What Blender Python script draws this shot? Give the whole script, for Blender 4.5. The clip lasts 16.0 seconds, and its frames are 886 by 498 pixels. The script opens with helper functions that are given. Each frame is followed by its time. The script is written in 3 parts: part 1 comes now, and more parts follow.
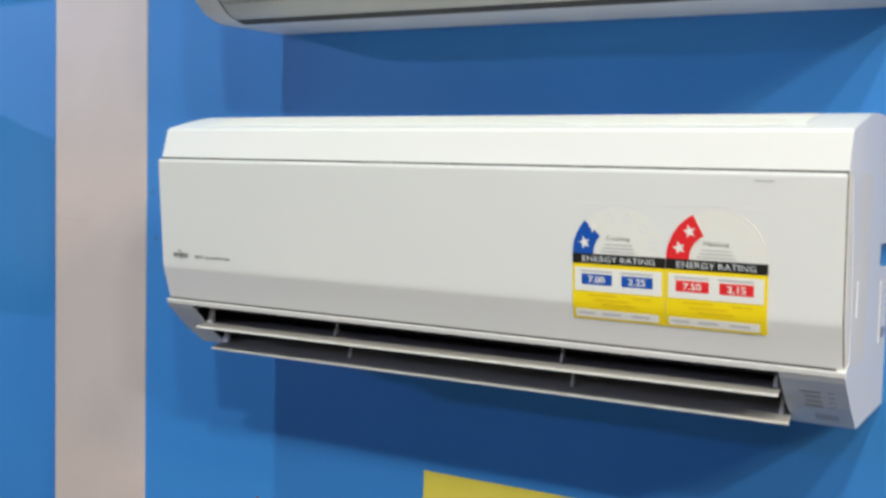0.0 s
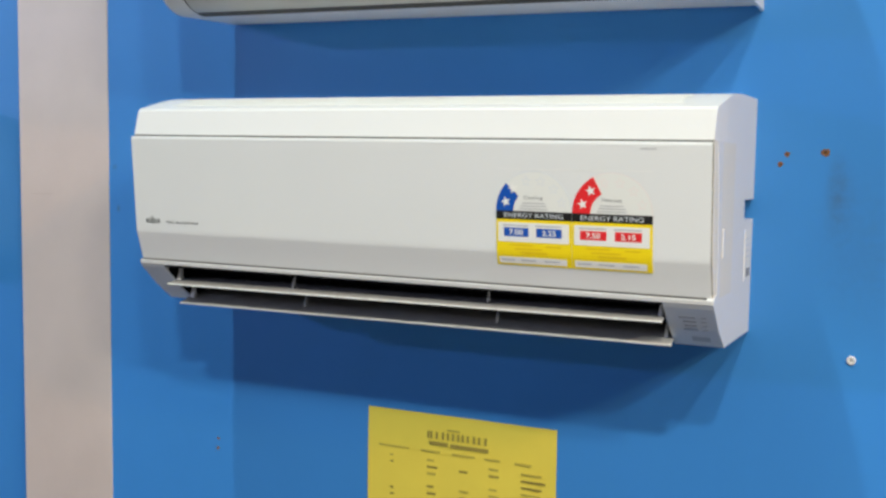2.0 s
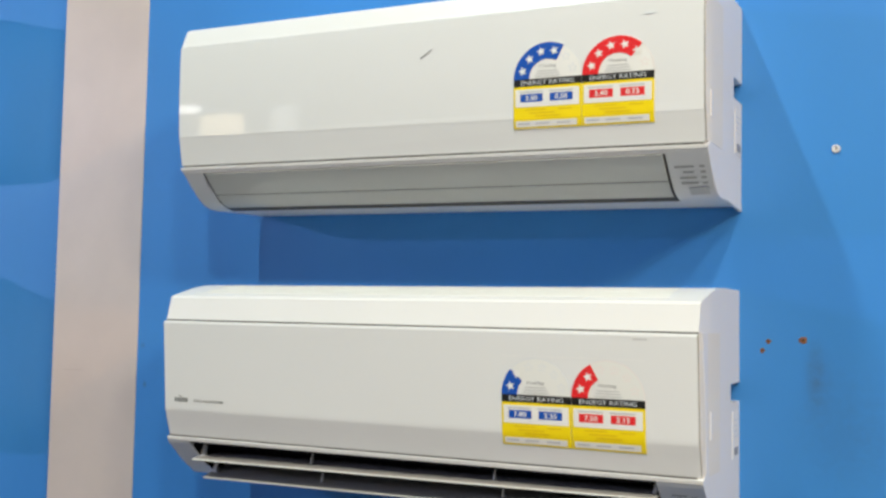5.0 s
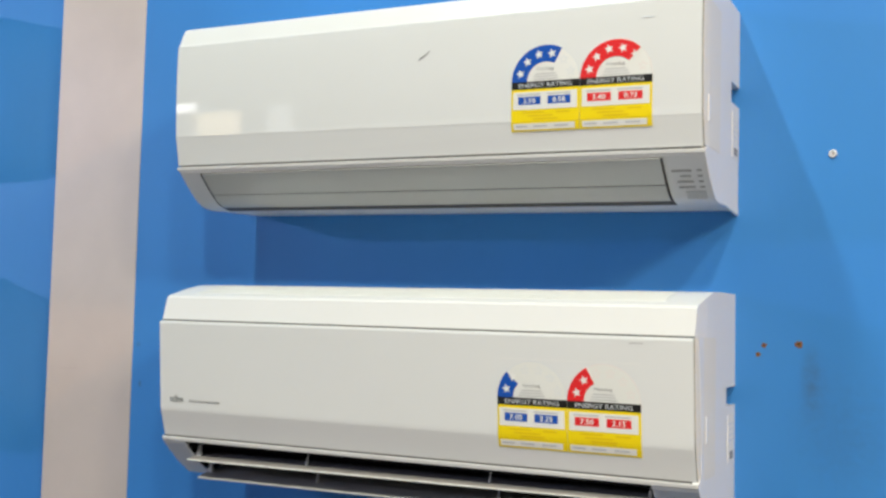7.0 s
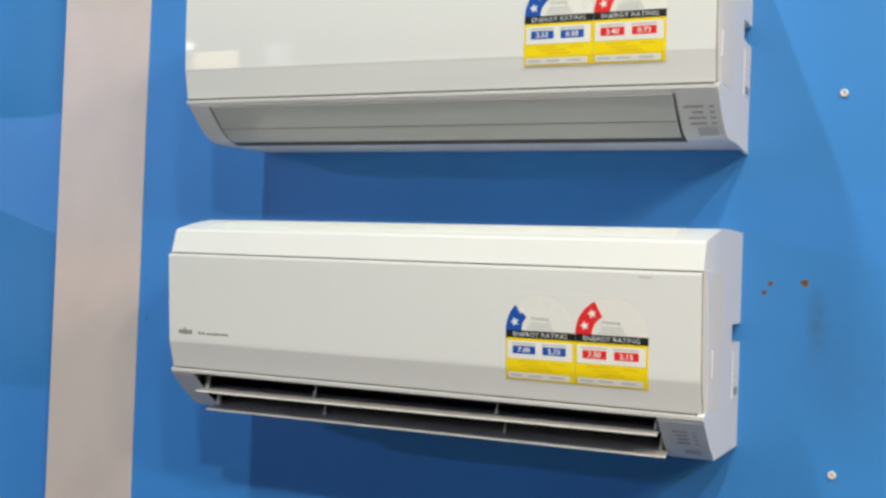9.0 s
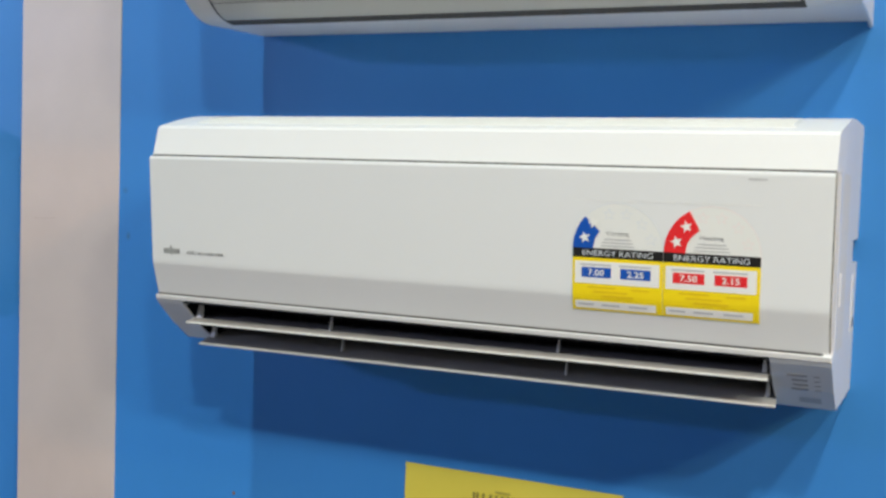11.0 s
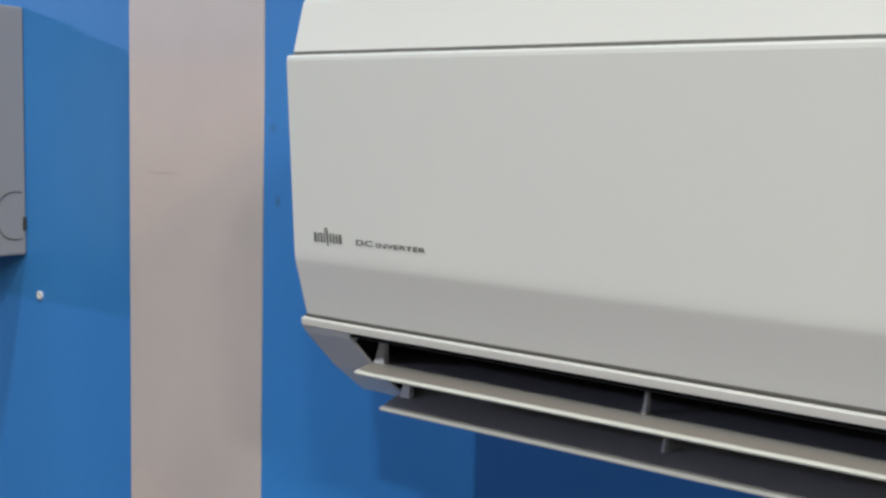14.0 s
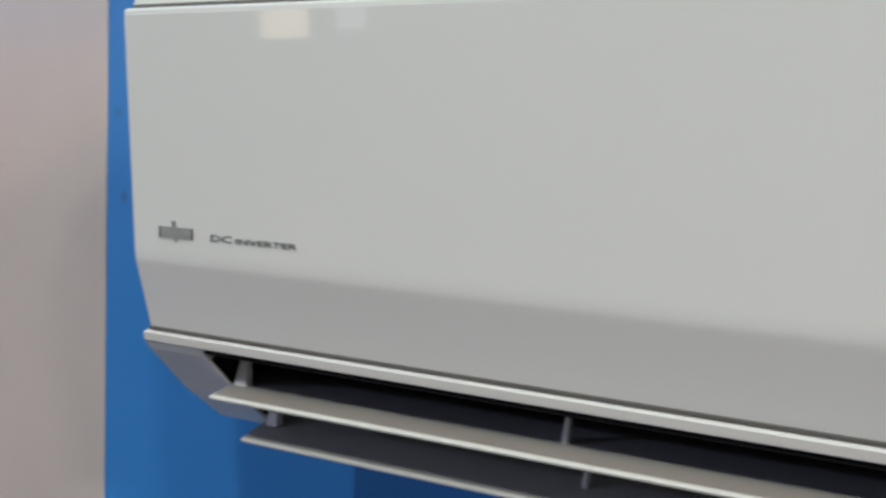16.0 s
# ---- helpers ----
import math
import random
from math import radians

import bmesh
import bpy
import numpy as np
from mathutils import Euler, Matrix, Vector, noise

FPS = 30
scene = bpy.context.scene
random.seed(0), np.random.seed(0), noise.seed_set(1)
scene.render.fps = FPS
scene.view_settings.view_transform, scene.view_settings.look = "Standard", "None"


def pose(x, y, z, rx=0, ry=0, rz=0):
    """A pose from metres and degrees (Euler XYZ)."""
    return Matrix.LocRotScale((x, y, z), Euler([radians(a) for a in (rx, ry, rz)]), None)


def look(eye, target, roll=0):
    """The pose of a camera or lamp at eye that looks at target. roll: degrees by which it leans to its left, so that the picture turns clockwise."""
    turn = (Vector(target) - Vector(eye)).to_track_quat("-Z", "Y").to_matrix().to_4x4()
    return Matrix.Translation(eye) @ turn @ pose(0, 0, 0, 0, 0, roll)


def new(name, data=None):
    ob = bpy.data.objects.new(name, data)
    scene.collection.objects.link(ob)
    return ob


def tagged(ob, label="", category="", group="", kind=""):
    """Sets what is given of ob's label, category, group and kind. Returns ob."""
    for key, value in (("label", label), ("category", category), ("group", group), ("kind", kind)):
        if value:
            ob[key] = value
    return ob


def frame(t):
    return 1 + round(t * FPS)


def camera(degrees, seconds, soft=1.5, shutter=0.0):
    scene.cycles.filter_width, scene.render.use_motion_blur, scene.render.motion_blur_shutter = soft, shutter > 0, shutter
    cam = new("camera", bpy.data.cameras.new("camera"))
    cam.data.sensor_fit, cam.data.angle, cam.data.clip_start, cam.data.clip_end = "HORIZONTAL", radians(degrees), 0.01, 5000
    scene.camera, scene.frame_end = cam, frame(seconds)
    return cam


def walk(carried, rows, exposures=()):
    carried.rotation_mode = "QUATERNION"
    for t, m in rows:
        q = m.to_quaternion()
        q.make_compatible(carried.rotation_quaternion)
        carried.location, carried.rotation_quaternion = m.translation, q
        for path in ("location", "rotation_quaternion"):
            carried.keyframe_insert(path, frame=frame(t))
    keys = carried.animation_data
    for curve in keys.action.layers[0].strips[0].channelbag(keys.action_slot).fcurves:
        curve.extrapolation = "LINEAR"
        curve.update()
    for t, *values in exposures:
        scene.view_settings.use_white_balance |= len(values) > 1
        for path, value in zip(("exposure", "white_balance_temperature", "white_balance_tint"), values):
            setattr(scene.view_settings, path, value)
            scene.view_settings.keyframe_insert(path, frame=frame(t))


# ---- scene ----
cam = camera(45.5, 16.0, soft=2.7, shutter=0.4)
PATH = [
    (0, (0.161, -1.13, 1.407), (-0.868, 0.581, 1.285), 1.4),
    (0.5, (0.12, -1.155, 1.407), (-0.759, 0.631, 1.212), 0.6),
    (1, (0.142, -1.194, 1.401), (-0.713, 0.606, 1.221), 1.1),
    (1.5, (0.199, -1.264, 1.401), (-0.668, 0.529, 1.217), 1.4),
    (2, (0.237, -1.32, 1.398), (-0.652, 0.464, 1.237), 0.8),
    (2.5, (0.253, -1.356, 1.396), (-0.622, 0.436, 1.248), 0.6),
    (3, (0.268, -1.392, 1.406), (-0.603, 0.407, 1.334), 0.8),
    (3.5, (0.268, -1.417, 1.41), (-0.62, 0.374, 1.38), 0.5),
    (4, (0.271, -1.428, 1.423), (-0.622, 0.361, 1.445), 0.6),
    (4.5, (0.277, -1.426, 1.428), (-0.629, 0.355, 1.515), 0.9),
    (5, (0.281, -1.426, 1.432), (-0.619, 0.355, 1.572), 0.9),
    (5.2, (0.278, -1.421, 1.432), (-0.626, 0.357, 1.576), 1.1),
    (7.5, (0.28, -1.428, 1.439), (-0.61, 0.359, 1.566), 1.2),
    (8, (0.281, -1.428, 1.424), (-0.616, 0.356, 1.531), 1.3),
    (8.5, (0.278, -1.435, 1.416), (-0.614, 0.353, 1.501), 1.5),
    (9, (0.266, -1.439, 1.41), (-0.619, 0.354, 1.461), 2.0),
    (11.5, (0.056, -1.133, 1.392), (-0.832, 0.653, 1.249), 1.9),
    (12, (0.025, -1.046, 1.403), (-1.0, 0.662, 1.223), 1.7),
    (12.5, (-0.003, -0.925, 1.395), (-1.19, 0.675, 1.227), 3.2),
    (13, (-0.052, -0.845, 1.394), (-1.282, 0.723, 1.226), 3.1),
    (13.5, (-0.177, -0.769, 1.389), (-1.398, 0.805, 1.211), 1.9),
    (14, (-0.299, -0.699, 1.379), (-1.494, 0.891, 1.173), 1.5),
    (14.5, (-0.381, -0.641, 1.371), (-1.526, 0.983, 1.143), 2.1),
    (15, (-0.411, -0.614, 1.357), (-1.5, 1.052, 1.157), 1.7),
    (15.5, (-0.403, -0.612, 1.361), (-1.475, 1.066, 1.177), 1.8),
    (16, (-0.366, -0.614, 1.361), (-1.359, 1.113, 1.182), 2.1),
]
walk(cam, [(t, look(eye, target, roll)) for t, eye, target, roll in PATH],
     exposures=[(0, -0.14, 6500, 10), (2.5, -0.17, 6500, 10), (5, -0.19, 6740, 10), (9, -0.18, 6730, 10), (11.5, -0.18, 6420, 10),
                (12.5, -0.20, 6420, 10), (14.0, -0.38, 6500, 11), (14.5, -0.48, 6440, 11), (16, -0.48, 6400, 11)])

# ---- light ----
world = bpy.data.worlds.new("world")
scene.world = world
world.use_nodes = True
world.node_tree.nodes["Background"].inputs[0].default_value = (0.75, 0.85, 1.0, 1)
world.node_tree.nodes["Background"].inputs[1].default_value = 0.15

DAY = (0.86, 0.93, 1.0)
TUBE = (0.81, 1.0, 0.95)
SOFT = (0.97, 0.955, 0.83)
COOL = (0.74, 0.82, 1.30)
WARM = (1.0, 0.66, 0.38)
CEILING = 4.05
# fittings: x, y, z, width, length, watts, colour
LAMPS = [
    (-0.785, -1.25, 3.92, 0.06, 0.40, 45, TUBE),
    (0.85, -3.30, 3.92, 0.16, 0.22, 98, SOFT),
    (1.70, -2.95, 3.92, 0.16, 0.22, 74, SOFT),
    (3.60, -3.20, 3.92, 0.36, 0.36, 190, SOFT),
]
# track spotlights turned towards the display: a warm one along the wall, a cool one across the room
SPOTS = [((4.10, -2.20, 3.70), 92, WARM), ((-10.10, -7.20, 3.78), 170, COOL)]


def area_lamp(name, m, w, h, watts, colour):
    data = bpy.data.lights.new(name, "AREA")
    data.shape, data.size, data.size_y = "RECTANGLE", w, h
    data.energy, data.color = watts, colour
    ob = new(name, data)
    ob.matrix_world = m
    return ob


for lx, ly, lz, lw, ll, watts, colour in LAMPS:
    area_lamp("lamp", pose(lx, ly, lz - 0.03), lw, ll, watts, colour)
for at, watts, colour in SPOTS:
    area_lamp("spot_lamp", look(at, (-0.6, 0, 1.4)) @ pose(0, 0, -0.02), 0.26, 0.26, watts, colour)
# weak fill added far along the wall, set in a made-up side window
area_lamp("fill_light", look((-10.35, -3.0, 2.75), (0, -0.4, 1.5)), 0.6, 0.6, 15, DAY)
# fill light added in a made-up back-wall opening, to lift the shadows
area_lamp("fill_light", look((3.9, -9.26, 1.75), (-0.2, 0, 1.4)), 1.3, 1.5, 13, (0.86, 0.95, 1.06))


# ---- materials ----
def material(name, colour, rough=0.5, metal=0.0, coat=0.0, mottled=0.06, size=6.0, bump=0.0, bump_size=200.0, stretch=(1, 1, 1), rough_var=0.08, alpha=None):
    mat = bpy.data.materials.new(name)
    mat.use_nodes = True
    nt = mat.node_tree
    bsdf = nt.nodes["Principled BSDF"]
    bsdf.inputs["Metallic"].default_value = metal
    bsdf.inputs["Coat Weight"].default_value = coat
    bsdf.inputs["Coat Roughness"].default_value = 0.06
    coords = nt.nodes.new("ShaderNodeTexCoord")
    mapping = nt.nodes.new("ShaderNodeMapping")
    mapping.inputs["Scale"].default_value = stretch
    nt.links.new(coords.outputs["Object"], mapping.inputs["Vector"])
    big = nt.nodes.new("ShaderNodeTexNoise")
    big.inputs["Scale"].default_value, big.inputs["Detail"].default_value = size, 6
    fine = nt.nodes.new("ShaderNodeTexNoise")
    fine.inputs["Scale"].default_value, fine.inputs["Detail"].default_value = bump_size, 3
    for n in (big, fine):
        nt.links.new(mapping.outputs["Vector"], n.inputs["Vector"])
    ramp = nt.nodes.new("ShaderNodeMapRange")
    ramp.inputs["From Min"].default_value, ramp.inputs["From Max"].default_value = 0.3, 0.7
    ramp.inputs["To Min"].default_value, ramp.inputs["To Max"].default_value = 1 - mottled, 1 + mottled
    nt.links.new(big.outputs["Fac"], ramp.inputs["Value"])
    mix = nt.nodes.new("ShaderNodeMix")
    mix.data_type, mix.blend_type = "RGBA", "MULTIPLY"
    mix.inputs["Factor"].default_value = 1
    mix.inputs["A"].default_value = (*colour, 1)
    nt.links.new(ramp.outputs["Result"], mix.inputs["B"])
    nt.links.new(mix.outputs["Result"], bsdf.inputs["Base Color"])
    rr = nt.nodes.new("ShaderNodeMapRange")
    rr.inputs["To Min"].default_value, rr.inputs["To Max"].default_value = max(0.02, rough - rough_var), rough + rough_var
    nt.links.new(fine.outputs["Fac"], rr.inputs["Value"])
    nt.links.new(rr.outputs["Result"], bsdf.inputs["Roughness"])
    if bump:
        b = nt.nodes.new("ShaderNodeBump")
        b.inputs["Strength"].default_value, b.inputs["Distance"].default_value = bump, 0.001
        nt.links.new(fine.outputs["Fac"], b.inputs["Height"])
        nt.links.new(b.outputs["Normal"], bsdf.inputs["Normal"])
    return mat


def glow(name, colour, strength):
    mat = bpy.data.materials.new(name)
    mat.use_nodes = True
    nt = mat.node_tree
    nt.nodes.remove(nt.nodes["Principled BSDF"])
    e = nt.nodes.new("ShaderNodeEmission")
    e.inputs[0].default_value, e.inputs[1].default_value = (*colour, 1), strength
    nt.links.new(e.outputs[0], nt.nodes["Material Output"].inputs["Surface"])
    return mat


BLUE = material("blue_wall_paint", (0.044, 0.250, 0.68), 0.46, mottled=0.07, size=2.6, bump=0.25, bump_size=90, stretch=(1, 1, 0.45))
GREY = material("grey_strip_paint", (0.65, 0.552, 0.522), 0.40, mottled=0.07, size=5.0, bump=0.15, bump_size=120)
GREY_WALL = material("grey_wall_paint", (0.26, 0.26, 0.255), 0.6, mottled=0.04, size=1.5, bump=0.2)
CEIL = material("ceiling_board", (0.45, 0.45, 0.44), 0.8, mottled=0.03, size=4, bump=0.3)
FLOOR = material("grey_vinyl_floor", (0.085, 0.08, 0.078), 0.35, mottled=0.15, size=5, bump=0.1)
SHELL = material("white_plastic_shell", (0.780, 0.785, 0.794), 0.32, mottled=0.012, size=5, bump=0.04, bump_size=600)
PANEL = material("glossy_white_panel", (0.770, 0.785, 0.796), 0.03, mottled=0.01, size=4, rough_var=0.008)
FRAME_GREY = material("pale_grey_plastic", (0.73, 0.73, 0.73), 0.38, mottled=0.02, size=8, bump=0.05, bump_size=500)
FLAP = material("satin_grey_flap", (0.56, 0.575, 0.565), 0.13, mottled=0.015, size=6)
# dark plastic taken nearer black, so the recess's shade sits in the colour
DARK = material("shaded_recess_black", (0.005, 0.005, 0.0055), 0.85, mottled=0.2, size=20)
BLUE.node_tree.nodes["Principled BSDF"].inputs["Specular IOR Level"].default_value = 0.38
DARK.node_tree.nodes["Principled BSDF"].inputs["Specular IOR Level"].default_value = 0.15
# white vane plastic made darker: the outlet's shade is put into this colour
VANE_SHADED = material("shaded_vane_plastic", (0.42, 0.415, 0.405), 0.35, mottled=0.03, size=12, bump=0.05, bump_size=400)
JOINT = material("grey_joint", (0.11, 0.105, 0.10), 0.6)
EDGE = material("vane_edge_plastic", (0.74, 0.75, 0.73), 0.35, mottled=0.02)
SEAM = material("dark_joint", (0.05, 0.05, 0.05), 0.7)
CREAM = material("yellowed_side_border", (0.79, 0.765, 0.70), 0.40, mottled=0.02)
FILM = material("clear_label_film", (0.80, 0.81, 0.79), 0.12, mottled=0.008)
PAPER_YELLOW = material("yellow_paper", (0.80, 0.67, 0.085), 0.75, mottled=0.04, size=9, bump=0.2, bump_size=300)
LABEL_WHITE = material("label_white", (0.82, 0.82, 0.80), 0.35, mottled=0.01)
LABEL_YELLOW = material("label_yellow", (0.92, 0.70, 0.008), 0.35, mottled=0.01)
LABEL_BLUE = material("label_blue", (0.006, 0.085, 0.45), 0.35, mottled=0.01)
LABEL_RED = material("label_red", (0.80, 0.025, 0.03), 0.35, mottled=0.01)
LABEL_BLACK = material("label_black", (0.012, 0.012, 0.012), 0.4, mottled=0.01)
LABEL_PALE = material("label_pale_grey", (0.67, 0.71, 0.76), 0.4, mottled=0.01)
LABEL_PINK = material("label_pale_pink", (0.80, 0.71, 0.70), 0.4, mottled=0.01)
LABEL_ORANGE = material("label_brown_print", (0.80, 0.56, 0.010), 0.4, mottled=0.01)
LABEL_FAINT = material("label_small_print", (0.52, 0.53, 0.54), 0.4, mottled=0.01)
LABEL_GREY = material("label_grey_print", (0.26, 0.26, 0.27), 0.4, mottled=0.01)
INK = material("dark_grey_ink", (0.030, 0.032, 0.035), 0.45, mottled=0.02)
BADGE = material("badge_grey_ink", (0.13, 0.135, 0.14), 0.45, mottled=0.02)
INK_SOFT = material("faded_grey_ink", (0.36, 0.355, 0.36), 0.45, mottled=0.02)
PAPER_INK = material("brown_black_ink", (0.33, 0.27, 0.05), 0.7, mottled=0.1, size=60)
PAPER_FAINT = material("faint_ink", (0.50, 0.42, 0.065), 0.7, mottled=0.1, size=60)
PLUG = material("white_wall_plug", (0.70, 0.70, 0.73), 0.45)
SCUFF = material("brown_scratch", (0.52, 0.43, 0.38), 0.6)
BORE = material("plug_bore", (0.50, 0.45, 0.45), 0.7)
RUST = material("rust_stain", (0.22, 0.095, 0.03), 0.8, mottled=0.4, size=300)
HOLE = material("drill_hole_dark", (0.04, 0.02, 0.01), 0.9)
TEAL = material("teal_tape", (0.22, 0.56, 0.54), 0.3, mottled=0.03)
# casing grey lowered to stand for the shade on the unit's end
BODY_GREY = material("darkened_casing_grey", (0.33, 0.34, 0.37), 0.45, mottled=0.02, bump=0.05, bump_size=500)
COOL_GLOW = glow("cool_lamp_glow", COOL, 3.0)
LAMP_GLOW = glow("lamp_glow", TUBE, 2.0)
WARM_GLOW = glow("warm_lamp_glow", WARM, 3.0)
VIEW_WARM = glow("sunlit_wall_outside", (1.0, 0.82, 0.54), 5.0)
VIEW_COOL = glow("shaded_view_outside", (0.86, 0.92, 1.0), 2.2)
VIEW_SKY = glow("bright_sky_outside", (0.95, 0.98, 1.0), 10.0)


def smudge(mat, spots):
    """Adds soft grubby marks to a painted wall: (x, z, half width, half height, strength)."""
    nt = mat.node_tree
    bsdf = nt.nodes["Principled BSDF"]
    coords = nt.nodes.new("ShaderNodeTexCoord")
    grain = nt.nodes.new("ShaderNodeTexNoise")
    grain.inputs["Scale"].default_value = 90
    nt.links.new(coords.outputs["Object"], grain.inputs["Vector"])
    for x, z, w, h, strength in spots:
        at = nt.nodes.new("ShaderNodeMapping")
        at.inputs["Location"].default_value = (-x / w, 0, -z / h)
        at.inputs["Scale"].default_value = (1 / w, 0, 1 / h)
        nt.links.new(coords.outputs["Object"], at.inputs["Vector"])
        ball = nt.nodes.new("ShaderNodeTexGradient")
        ball.gradient_type = "SPHERICAL"
        nt.links.new(at.outputs["Vector"], ball.inputs["Vector"])
        amount = nt.nodes.new("ShaderNodeMath")
        amount.operation = "MULTIPLY"
        nt.links.new(ball.outputs["Fac"], amount.inputs[0])
        nt.links.new(grain.outputs["Fac"], amount.inputs[1])
        scale = nt.nodes.new("ShaderNodeMath")
        scale.operation, scale.use_clamp = "MULTIPLY", True
        scale.inputs[1].default_value = strength
        nt.links.new(amount.outputs[0], scale.inputs[0])
        mix = nt.nodes.new("ShaderNodeMix")
        mix.data_type = "RGBA"
        mix.inputs["B"].default_value = (0.06, 0.075, 0.09, 1)
        nt.links.new(scale.outputs[0], mix.inputs["Factor"])
        nt.links.new(bsdf.inputs["Base Color"].links[0].from_socket, mix.inputs["A"])
        nt.links.new(mix.outputs["Result"], bsdf.inputs["Base Color"])


smudge(BLUE, [(0.0955, 1.375, 0.013, 0.050, 0.45), (0.099, 1.362, 0.022, 0.065, 0.35), (0.150, 1.300, 0.10, 0.12, 0.25), (-1.027, 1.385, 0.007, 0.006, 0.7), (-1.020, 1.317, 0.005, 0.008, 0.9)])


# ---- builders ----
def mesh_from(bm, name, mat, smooth=False):
    me = bpy.data.meshes.new(name)
    bmesh.ops.recalc_face_normals(bm, faces=bm.faces)
    bm.to_mesh(me)
    bm.free()
    me.materials.append(mat)
    if smooth:
        for p in me.polygons:
            p.use_smooth = True
    return me


def part(name, bm, mat, parent=None, label="", bevel=0.0, smooth=False, m=None):
    ob = new(name, mesh_from(bm, name, mat, smooth))
    if parent:
        ob.parent = parent
    if m:
        ob.matrix_basis = m
    if label:
        tagged(ob, label)
    if bevel:
        mod = ob.modifiers.new("bevel", "BEVEL")
        mod.width, mod.segments, mod.limit_method, mod.angle_limit = bevel, 3, "ANGLE", radians(28)
        if smooth:
            mod.harden_normals = False
    return ob


def thing(name, at, label, category, group="", kind=""):
    ob = new(name)
    ob.empty_display_size = 0.05
    ob.matrix_basis = at
    return tagged(ob, label, category, group, kind)


def add_box(bm, x0, x1, y0, y1, z0, z1):
    v = [bm.verts.new(p) for p in ((x0, y0, z0), (x1, y0, z0), (x1, y1, z0), (x0, y1, z0), (x0, y0, z1), (x1, y0, z1), (x1, y1, z1), (x0, y1, z1))]
    for f in ((0, 3, 2, 1), (4, 5, 6, 7), (0, 1, 5, 4), (1, 2, 6, 5), (2, 3, 7, 6), (3, 0, 4, 7)):
        bm.faces.new([v[i] for i in f])
    return bm


def box(*a):
    return add_box(bmesh.new(), *a)


def add_prism(bm, x0, x1, profile):
    """Extrude a side profile of (depth from the wall, height) from x0 to x1."""
    a = [bm.verts.new((x0, -d, h)) for d, h in profile]
    b = [bm.verts.new((x1, -d, h)) for d, h in profile]
    n = len(profile)
    bm.faces.new(a)
    bm.faces.new(b[::-1])
    for i in range(n):
        bm.faces.new((a[i], b[i], b[(i + 1) % n], a[(i + 1) % n]))
    return bm


def prism(*a):
    return add_prism(bmesh.new(), *a)


def curve(points, steps=6):
    """A smooth run (Catmull-Rom) through a few points."""
    p = [points[0], *points, points[-1]]
    out = []
    for i in range(1, len(p) - 2):
        for k in range(steps):
            t = k / steps
            out.append(tuple(0.5 * (2 * p[i][c] + (p[i + 1][c] - p[i - 1][c]) * t + (2 * p[i - 1][c] - 5 * p[i][c] + 4 * p[i + 1][c] - p[i + 2][c]) * t * t + (3 * p[i][c] - p[i - 1][c] - 3 * p[i + 1][c] + p[i + 2][c]) * t ** 3) for c in (0, 1)))
    out.append(points[-1])
    return out


def sheet(profile, thick):
    """A closed outline from an open run of (depth, height): the run, and the run set back."""
    back = []
    for i, (d, h) in enumerate(profile):
        a, b = profile[max(0, i - 1)], profile[min(len(profile) - 1, i + 1)]
        t = Vector((b[0] - a[0], b[1] - a[1])).normalized()
        back.append((d - t.y * thick, h + t.x * thick))
    return profile + back[::-1]


def offset(run, by):
    """The run of (depth, height) moved outwards."""
    out = sheet(run, -by)[len(run):]
    return out[::-1]


def add_flat(bm, outline, lift, thick=0.0003):
    """A thin plate from an outline (u, v) in a local plane, its face at y = -lift."""
    a = [bm.verts.new((u, -lift, v)) for u, v in outline]
    b = [bm.verts.new((u, -lift + thick, v)) for u, v in outline]
    n = len(outline)
    bm.faces.new(a)
    bm.faces.new(b[::-1])
    for i in range(n):
        bm.faces.new((a[i], a[(i + 1) % n], b[(i + 1) % n], b[i]))
    return bm


def flat(outline, lift, thick=0.0003):
    return add_flat(bmesh.new(), outline, lift, thick)


def rect(u0, u1, v0, v1):
    return [(u0, v0), (u1, v0), (u1, v1), (u0, v1)]


def star(u, v, r, turn=0):
    return [(u + (r if i % 2 == 0 else r * 0.42) * math.sin(i * math.pi / 5 + turn), v + (r if i % 2 == 0 else r * 0.42) * math.cos(i * math.pi / 5 + turn)) for i in range(10)]


def sector(u, v, r0, r1, a0, a1, n=18):
    angles = [radians(a0 + (a1 - a0) * i / n) for i in range(n + 1)]
    return [(u + r1 * math.cos(a), v + r1 * math.sin(a)) for a in angles] + [(u + r0 * math.cos(a), v + r0 * math.sin(a)) for a in reversed(angles)]


